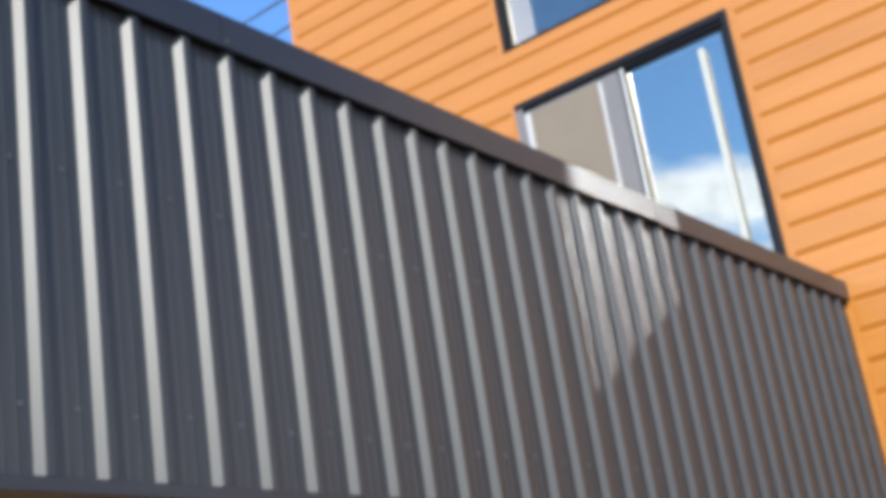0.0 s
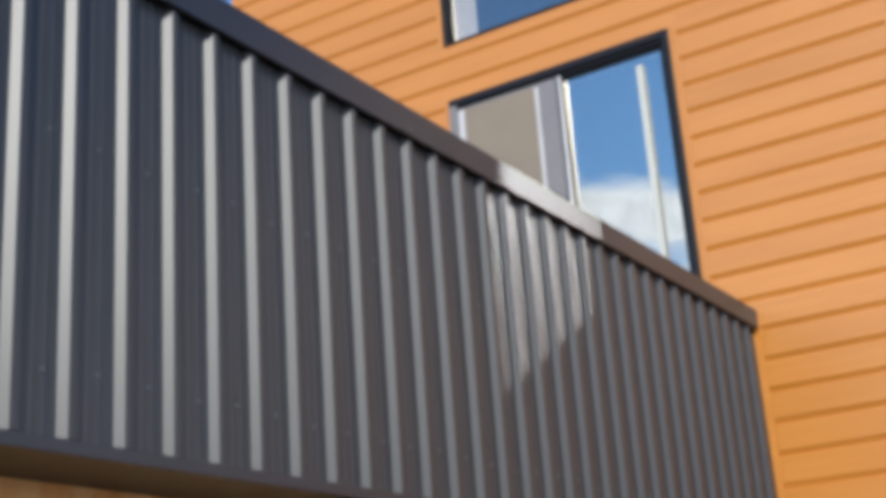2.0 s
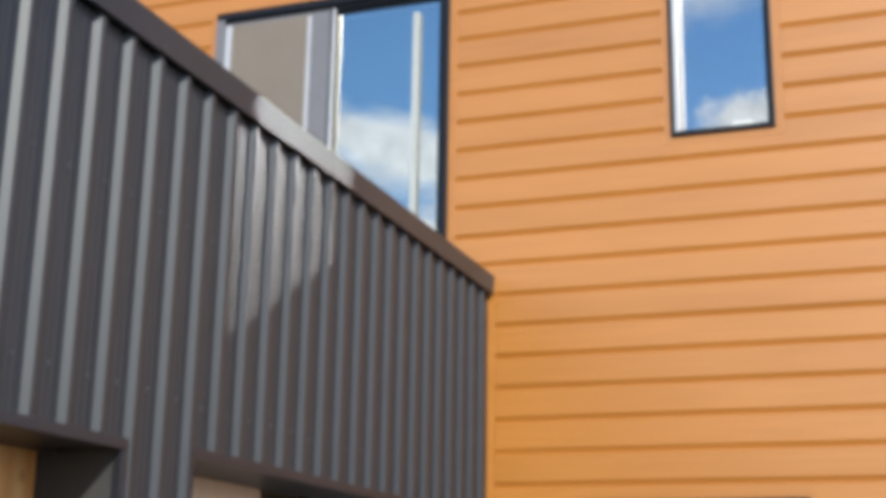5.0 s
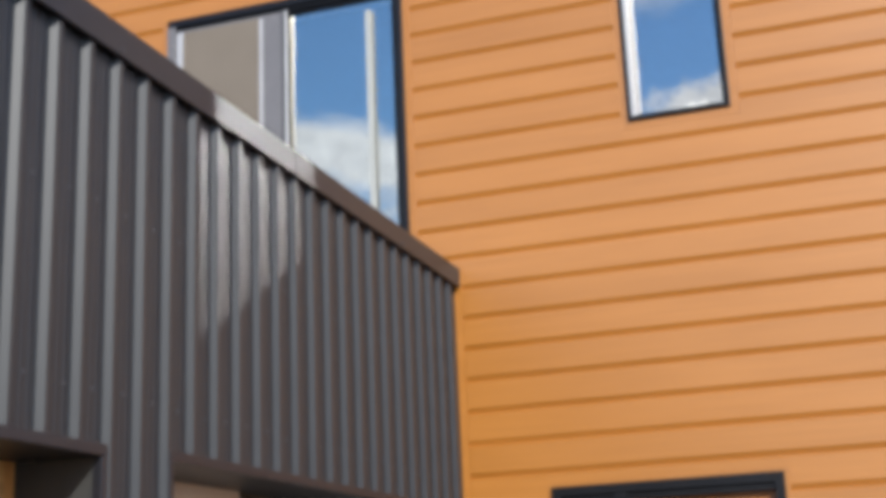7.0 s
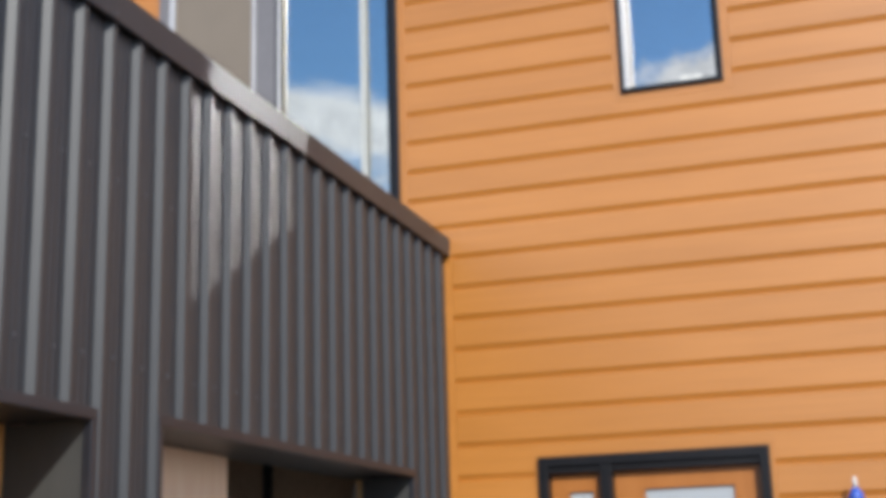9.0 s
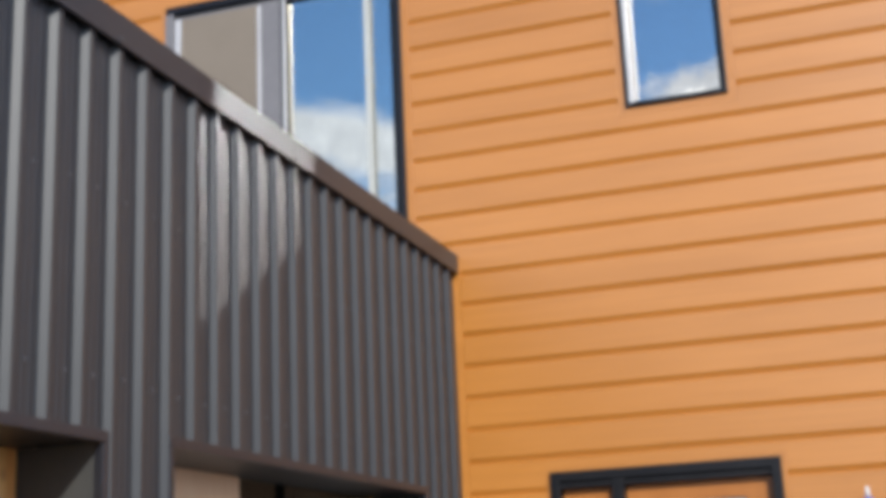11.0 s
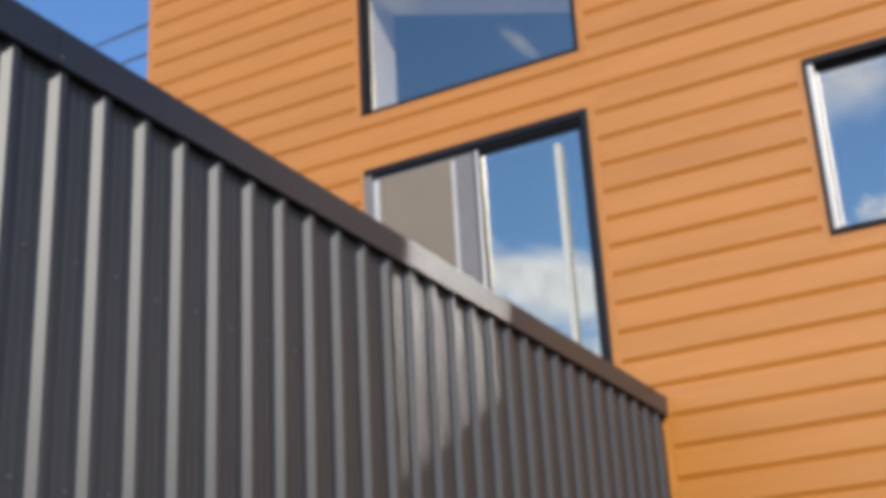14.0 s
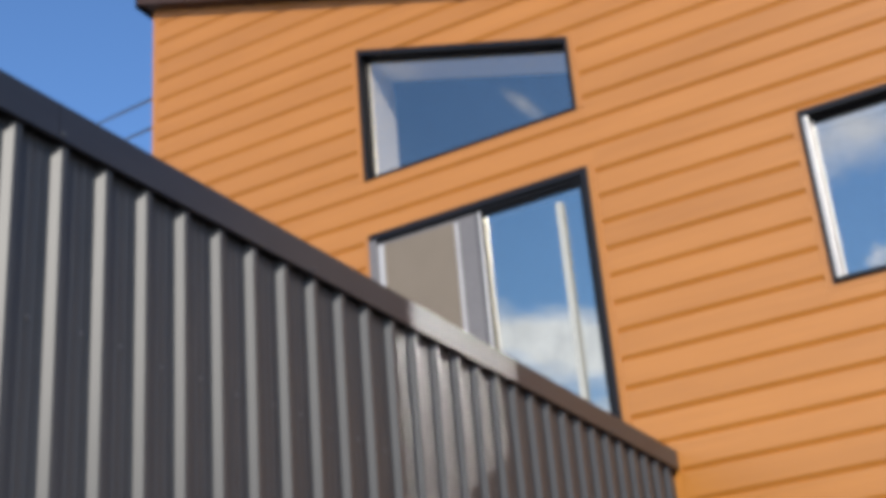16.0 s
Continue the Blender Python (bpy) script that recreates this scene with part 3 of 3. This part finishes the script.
# two-part sliding window above the garage roof
w1 = thing("window_1", "black-framed sliding window with an insect screen over one half", "window", kind="structure")
part("window_frame", ring_xz(rect(*WA), inset(WA, 0.052, 0.062), -0.030, 0.085, 0.004), FRAME, w1)
# grey overlay on the black frame paints in the sun on its left jamb
part("lit_jamb_face", box(WA[0] + 0.003, -0.038, WA[1] + 0.003, WA[0] + 0.075, -0.0305, WA[3] - 0.063, 0.003), GREYFRAME, w1, "left jamb of the black frame, its sunlit grey put into the colour")
part("head_stop", box(WA[0] + 0.053, -0.006, WA[3] - 0.092, WA[2] - 0.053, 0.08, WA[3] - 0.063, 0.003), FRAME, w1)
part("window_sill", box(WA[0] - 0.02, -0.05, WA[1] - 0.03, WA[2] + 0.02, 0.02, WA[1] - 0.002, 0.004), FRAME, w1)
left, mid, right = WA[0] + 0.053, -1.205, WA[2] - 0.053
zb, zt = WA[1] + 0.053, WA[3] - 0.093
sash = part("fixed_sash", ring_xz(rect(mid - 0.045, zb, right, zt), rect(mid - 0.015, zb + 0.035, right - 0.040, zt - 0.030), 0.020, 0.055, 0.003), FRAME, w1)
pane(rect(mid - 0.017, zb + 0.03, right - 0.037, zt - 0.028), 0.034, sash, GREEN_GLASS)
slide = part("sliding_sash", ring_xz(rect(left, zb, mid - 0.002, zt), rect(left + 0.075, zb + 0.05, mid - 0.20, zt - 0.028), -0.008, 0.018, 0.003), GREYFRAME, w1, "grey sash with a wide meeting stile")
pane(rect(left + 0.07, zb + 0.045, mid - 0.19, zt - 0.025), 0.006, slide)
part("meeting_rail", box(mid - 0.016, -0.030, zb, mid + 0.004, -0.009, zt - 0.004, 0.004), ALU, w1, "bright aluminium meeting rail")
part("rail_gasket", box(mid - 0.036, -0.024, zb, mid - 0.017, -0.009, zt - 0.004, 0.003), FRAME, w1, "black rubber gasket beside the rail")
part("screen_bead", box(mid - 0.225, -0.020, zb + 0.01, mid - 0.198, -0.0085, zt - 0.03, 0.003), ALU, w1, "pale aluminium screen edge")
part("insect_screen", box(left + 0.079, -0.013, zb + 0.02, mid - 0.226, -0.0105, zt - 0.02), SCREEN, w1, "beige-grey insect screen")
# pale colour here is the sun on the reveal's left side, painted in
part("lit_side_bead", box(left + 0.028, -0.028, zb + 0.01, left + 0.078, -0.0085, zt - 0.02, 0.004), ALU, w1, "pale side bead with the left jamb's sunlit brightness in its colour")
part("inner_reveal", ring_xz(rect(*WA), inset(WA, 0.02), 0.086, 0.32), WHITE, w1)
thing("white_batten", "slim cream-white batten standing against the glass", "batten", box(-0.588, 0.002, 3.755, -0.540, 0.018, 5.66, 0.004), CREAM)

# small upright window
w2 = thing("window_2", "narrow black-framed casement window in the orange wall", "window", kind="structure")
part("window_frame", ring_xz(rect(*WB), inset(WB, 0.024, 0.05), -0.030, 0.085, 0.004), FRAME, w2)
rb = (WB[0] + 0.025, WB[1] + 0.025, WB[2] - 0.025, WB[3] - 0.051)
sash = part("casement_sash", ring_xz(rect(*rb), inset(rb, 0.028), 0.035, 0.08, 0.006), FRAME, w2)
# both pale strips paint in the sunlit stripes of the left jamb
part("glazing_bead", box(rb[0] + 0.040, 0.038, rb[1] + 0.029, rb[0] + 0.054, 0.058, rb[3] - 0.029, 0.003), ALU, sash, "pale glazing bead, bright from sunlight put into its colour")
part("lit_jamb_bead", box(rb[0] + 0.001, -0.024, rb[1] + 0.002, rb[0] + 0.036, 0.010, rb[3] - 0.002, 0.005), ALU, w2, "pale jamb bead, bright from sunlight put into its colour")
pane(inset(rb, 0.025), 0.060, sash)
bm = box(1.70, 0.081, 4.553, 1.75, 0.10, 4.580, 0.006)
for cx in (1.685, 1.765):
    bmesh.ops.create_uvsphere(bm, u_segments=14, v_segments=10, radius=1.0, matrix=Matrix.Translation((cx, 0.092, 4.572)) @ Matrix.Diagonal((0.034, 0.012, 0.024, 1)))
part("crank_handle", bm, WHITE, w2, "white folding crank handle")
part("inner_reveal", ring_xz(rect(*WB), inset(WB, 0.015), 0.086, 0.30), WHITE, w2)

# raked window under the roof
w3 = thing("window_3", "fixed black-framed window with a raked head", "window", kind="structure")


def inset_raked(d, top, foot):
    sl = (WC[2][1] - WC[3][1]) / (WC[2][0] - WC[3][0])
    xa, xb = WC[0][0] + d, WC[1][0] - d
    return [(xa, WC[0][1] + foot), (xb, WC[0][1] + foot), (xb, WC[2][1] - sl * d - top), (xa, WC[3][1] + sl * d - top)]


part("window_frame", ring_xz(WC, inset_raked(0.032, 0.055, 0.014), -0.018, 0.10, 0.004), FRAME, w3)
sash = part("glazing_stop", ring_xz(inset_raked(0.033, 0.056, 0.015), inset_raked(0.062, 0.085, 0.036), 0.055, 0.095, 0.004), FRAME, w3)
pane(inset_raked(0.060, 0.083, 0.034), 0.073, sash, THIN_GLASS)
part("inner_reveal", ring_xz(WC, inset_raked(0.05, 0.06, 0.03), 0.101, 0.50), PRIMER, w3, "warm white primed window return")

# front door with a side light
d1 = thing("door_1", "orange-stained wooden front door with frosted glass and a side light, closed", "door", kind="structure")
part("door_frame", ring_xz([(DR[0], -0.02), (DR[2], -0.02), (DR[2], DR[3]), (DR[0], DR[3])], [(DR[0] + 0.062, 0.03), (DR[2] - 0.062, 0.03), (DR[2] - 0.062, DR[3] - 0.062), (DR[0] + 0.062, DR[3] - 0.062)], -0.035, 0.20, 0.004), FRAME, d1)
for xa, xb in ((DR[0] + 0.063, 0.986), (1.063, DR[2] - 0.063)):
    part("head_stop", box(xa, -0.012, DR[3] - 0.106, xb, 0.15, DR[3] - 0.063, 0.003), FRAME, d1)
part("mullion", box(0.987, -0.030, 0.031, 1.062, 0.20, DR[3] - 0.063, 0.004), FRAME, d1)
BARS = (1.522, 1.145, 0.768)


def glazed_leaf(name, x0, x1, g0, g1, y, label):
    top = DR[3] - 0.108
    leaf = part(name, ring_xz(rect(x0, 0.033, x1, top), rect(g0, 0.36, g1, 1.908), y, y + 0.045, 0.003), DOORWOOD, d1, label)
    part("glazing_bead", ring_xz(rect(g0 - 0.012, 0.348, g1 + 0.012, 1.920), rect(g0 + 0.001, 0.361, g1 - 0.001, 1.907), y - 0.007, y - 0.0005), DOORWOOD, leaf)
    edges = (1.906,) + BARS + (0.362,)
    for a, b in zip(edges, edges[1:]):
        part("glass_panel", box(g0 + 0.002, y + 0.015, b + 0.006, g1 - 0.002, y + 0.025, a - 0.006), FROST, leaf, "frosted white glass panel")
    for z in BARS:
        part("glazing_bar", box(g0 + 0.002, y + 0.006, z - 0.0095, g1 - 0.002, y + 0.034, z + 0.0095, 0.002), FRAME, leaf, "thin black glazing bar")
    return leaf


glazed_leaf("side_light", 0.658, 0.985, 0.775, 0.928, 0.055, "")
leaf = glazed_leaf("door_leaf", 1.064, 1.966, 1.252, 1.800, 0.055, "")
part("door_handle", tube([(1.115, 0.01, 0.93), (1.115, 0.01, 1.15)], 0.011), ALU, leaf, "slim bright pull handle")
part("handle_mount", tube([(1.115, 0.01, 1.04), (1.115, 0.056, 1.04)], 0.014), ALU, leaf)

# wall lamp beside the door, still wrapped
lamp = thing("wall_lamp", "small outdoor wall lamp still wrapped in blue and white film", "lamp")
lamp.location = (0, 0, 0)
part("wall_plate", box(2.455, -0.02, 1.58, 2.555, -0.004, 1.72, 0.004), FRAME, lamp)
part("arm", box(2.493, -0.075, 1.63, 2.517, -0.021, 1.655, 0.003), FRAME, lamp)


def lathe(profile, centre, sides=20):
    bm = bmesh.new()
    rows = [[bm.verts.new((centre[0] + r * math.cos(2 * math.pi * k / sides), centre[1] + r * math.sin(2 * math.pi * k / sides), z)) for k in range(sides)] for r, z in profile]
    for a, b in zip(rows, rows[1:]):
        for k in range(sides):
            bm.faces.new((a[k], a[(k + 1) % sides], b[(k + 1) % sides], b[k])).smooth = True
    bm.faces.new(rows[0][::-1])
    bm.faces.new(rows[-1])
    bmesh.ops.recalc_face_normals(bm, faces=bm.faces[:])
    return bm


C = (2.505, -0.115)
part("body", lathe([(0.030, 1.50), (0.048, 1.52), (0.050, 1.74), (0.047, 1.76)], C), PLASTIC, lamp, "white film wrapping")
part("cap", lathe([(0.047, 1.761), (0.044, 1.80), (0.026, 1.835), (0.020, 1.845)], C), BLUE, lamp, "blue film on the cap")
part("finial", lathe([(0.013, 1.846), (0.012, 1.885), (0.008, 1.905), (0.003, 1.910)], C), WHITE, lamp, "pale tip")

# orange guard rail in the yard
rail = thing("guard_rail", "orange-painted tubular steel guard rail standing in the yard", "rail")
RX, RY, RZ = 1.977, -5.78, 1.259
bend = [(RX + 0.050 - 0.034 * math.sin(a), RY, RZ - 0.034 + 0.034 * math.cos(a)) for a in (math.pi / 2 * k / 8 for k in range(9))]
part("top_rail", tube([(3.60, RY, RZ)] + bend + [(RX + 0.016, RY, RZ - 0.12)], 0.0205, 16), ORANGE, rail)
part("corner_post", box(RX - 0.004, RY - 0.0195, 0.012, RX + 0.036, RY + 0.0195, RZ - 0.095, 0.005), ORANGE, rail)
part("post", box(3.43, RY - 0.0155, 0.012, 3.47, RY + 0.0155, RZ - 0.0207, 0.005), ORANGE, rail)
part("mid_rail", box(RX + 0.0365, RY - 0.013, 0.66, 3.429, RY + 0.013, 0.70, 0.005), ORANGE, rail)
part("brace", prism([(RX + 0.034, RZ - 0.019), (RX + 0.085, RZ - 0.019), (RX + 0.034, RZ - 0.11)], lambda p: (p[0], RY - 0.004, p[1]), lambda p: (p[0], RY + 0.004, p[1])), ORANGE, rail)
for x in (RX, 3.45):
    part("foot", box(x - 0.05, RY - 0.25, 0.0, x + 0.05, RY + 0.25, 0.0125, 0.003), ORANGE, rail)
part("rivet", lathe([(0.006, 0.0), (0.006, 0.003), (0.003, 0.005)], (0, 0), 10), ALU, rail).matrix_basis = pose(2.235, RY - 0.016, RZ + 0.006, 90)

# overhead cables behind the house
for start, end in (((-4.452, 0.377, 8.288), (-19.285, 14.0, 18.956)), ((-4.452, 0.347, 7.934), (-18.489, 14.0, 18.188))):
    a, b = Vector(start), Vector(end)
    line = [a.lerp(b, i / 30) for i in range(31)]
    thing("overhead_cable", "black overhead service cable against the sky", "cable", tube(line, 0.017, 8), CABLE, group="overhead cables")

# ---- orange cladding, board by board ----
STEP, Z0 = 0.2105, 2.220
HOLES = [(WA[0] - 0.055, WA[1] - 0.03, WA[2] + 0.055, WA[3] + 0.004), (WB[0] - 0.055, WB[1] - 0.055, WB[2] + 0.055, WB[3] + 0.004), (DR[0] - 0.03, -1, DR[2] + 0.03, DR[3] + 0.004),
         (WC[0][0] - 0.055, WC[0][1] - 0.004, WC[1][0] + 0.055, None), (LEFT - 1, -1, 0.0, 3.405)]


def cladding_board(x0, x1, z, lo, hi, deep):
    """One board with a channel at its foot; lo and hi cut it short in height."""
    h = STEP - 0.0008
    prof = [(0.020, 0), (0.0185, 0), (0.0185, 0.006 + deep * 0.5), (0.0, 0.040 + deep * 0.4), (0.0, h - 0.005), (0.012, h), (0.020, h)]
    bm = prism(prof, lambda p: (x0, p[0], z + p[1]), lambda p: (x1, p[0], z + p[1]))
    for cut, keep_above in ((lo, True), (hi, False)):
        if cut is not None:
            slice_off(bm, (0, 0, cut), (0, 0, -1 if keep_above else 1))
    return bm


def slice_off(bm, at, normal):
    """Takes away what lies on the side that the normal points to, and closes the cut."""
    r = bmesh.ops.bisect_plane(bm, geom=bm.verts[:] + bm.edges[:] + bm.faces[:], plane_co=at, plane_no=normal, clear_outer=True)
    edges = [e for e in r["geom_cut"] if isinstance(e, bmesh.types.BMEdge)]
    if edges:
        bmesh.ops.edgeloop_fill(bm, edges=edges)


def top_of(hole, x):
    if hole[3] is not None:
        return hole[3]
    sl = (WC[2][1] - WC[3][1]) / (WC[2][0] - WC[3][0])
    return WC[3][1] + sl * (x - WC[3][0]) + 0.006


slope = (WC[2][1] - WC[3][1]) / (WC[2][0] - WC[3][0])
for k in range(-11, 33):
    z = Z0 + k * STEP
    zt = z + STEP
    deep = {7: 0.007, 19: 0.028, 25: 0.016}.get(k, 0.0)
    marks = {LEFT + 0.05, RIGHT, 0.055}
    hits = [h for h in HOLES if h[1] < zt - 0.002 and max(top_of(h, h[0]), top_of(h, h[2])) > z + 0.002]
    for h in hits:
        marks |= {h[0], h[2]}
    marks = sorted(m for m in marks if LEFT + 0.05 <= m <= RIGHT)
    spans = []
    for a, b in zip(marks, marks[1:]):
        lo = hi = None
        raked = False
        m = (a + b) / 2
        if 0 <= m < 0.055 and z < CAP:
            continue
        blocked = False
        for h in hits:
            if h[0] <= a + 1e-6 and b <= h[2] + 1e-6:
                ta, tb = top_of(h, a), top_of(h, b)
                if h[1] <= z + 0.03 and min(ta, tb) >= zt - 0.02 and not (h[3] is None and tb < zt):
                    blocked = True
                elif h[1] > z + 0.03:
                    hi = h[1]
                elif h[3] is None:
                    raked = True
                else:
                    lo = h[3]
        if blocked:
            continue
        if spans and spans[-1][1] == a and spans[-1][2:] == (lo, hi, raked):
            spans[-1] = (spans[-1][0], b, lo, hi, raked)
        else:
            spans.append((a, b, lo, hi, raked))
    for a, b, lo, hi, raked in spans:
        if roof_z(a) < z:
            continue
        bm = cladding_board(a, b, z, lo, hi, deep)
        if raked:
            slice_off(bm, (WC[3][0], 0, WC[3][1] + 0.006), (slope, 0, -1))
        if roof_z(b) < zt + 0.01:
            slice_off(bm, (LEFT, 0, roof_z(LEFT) - 0.004), (0.352, 0, 1))
        if len(bm.faces) < 4:
            continue
        part("cladding_board", bm, SIDING, wall_house)

# flat trims round openings and at the corners
for x0, z0, x1, z1 in ((WA[0] - 0.053, WA[1] - 0.03, WA[0] - 0.001, WA[3] + 0.002), (WA[2] + 0.001, WA[1] - 0.03, WA[2] + 0.053, WA[3] + 0.002),
                       (WB[0] - 0.053, WB[1] - 0.053, WB[0] - 0.001, WB[3] + 0.002), (WB[2] + 0.001, WB[1] - 0.053, WB[2] + 0.053, WB[3] + 0.002), (WB[0], WB[1] - 0.053, WB[2], WB[1] - 0.001),
                       (WC[0][0] - 0.053, WC[0][1], WC[0][0] - 0.001, WC[3][1] + 0.02), (WC[1][0] + 0.001, WC[0][1], WC[1][0] + 0.053, WC[2][1] + 0.002),
                       (LEFT - 0.012, 3.41, LEFT + 0.048, roof_z(LEFT) - 0.02), (0.002, 0.0, 0.053, CAP + 0.01), (DR[0] - 0.028, 0.0, DR[0] - 0.001, DR[3] + 0.002), (DR[2] + 0.001, 0.0, DR[2] + 0.028, DR[3] + 0.002)):
    part("edge_trim", box(x0 - 0.0005, -0.0015, z0, x1 + 0.0005, 0.020, z1), SIDING, wall_house)
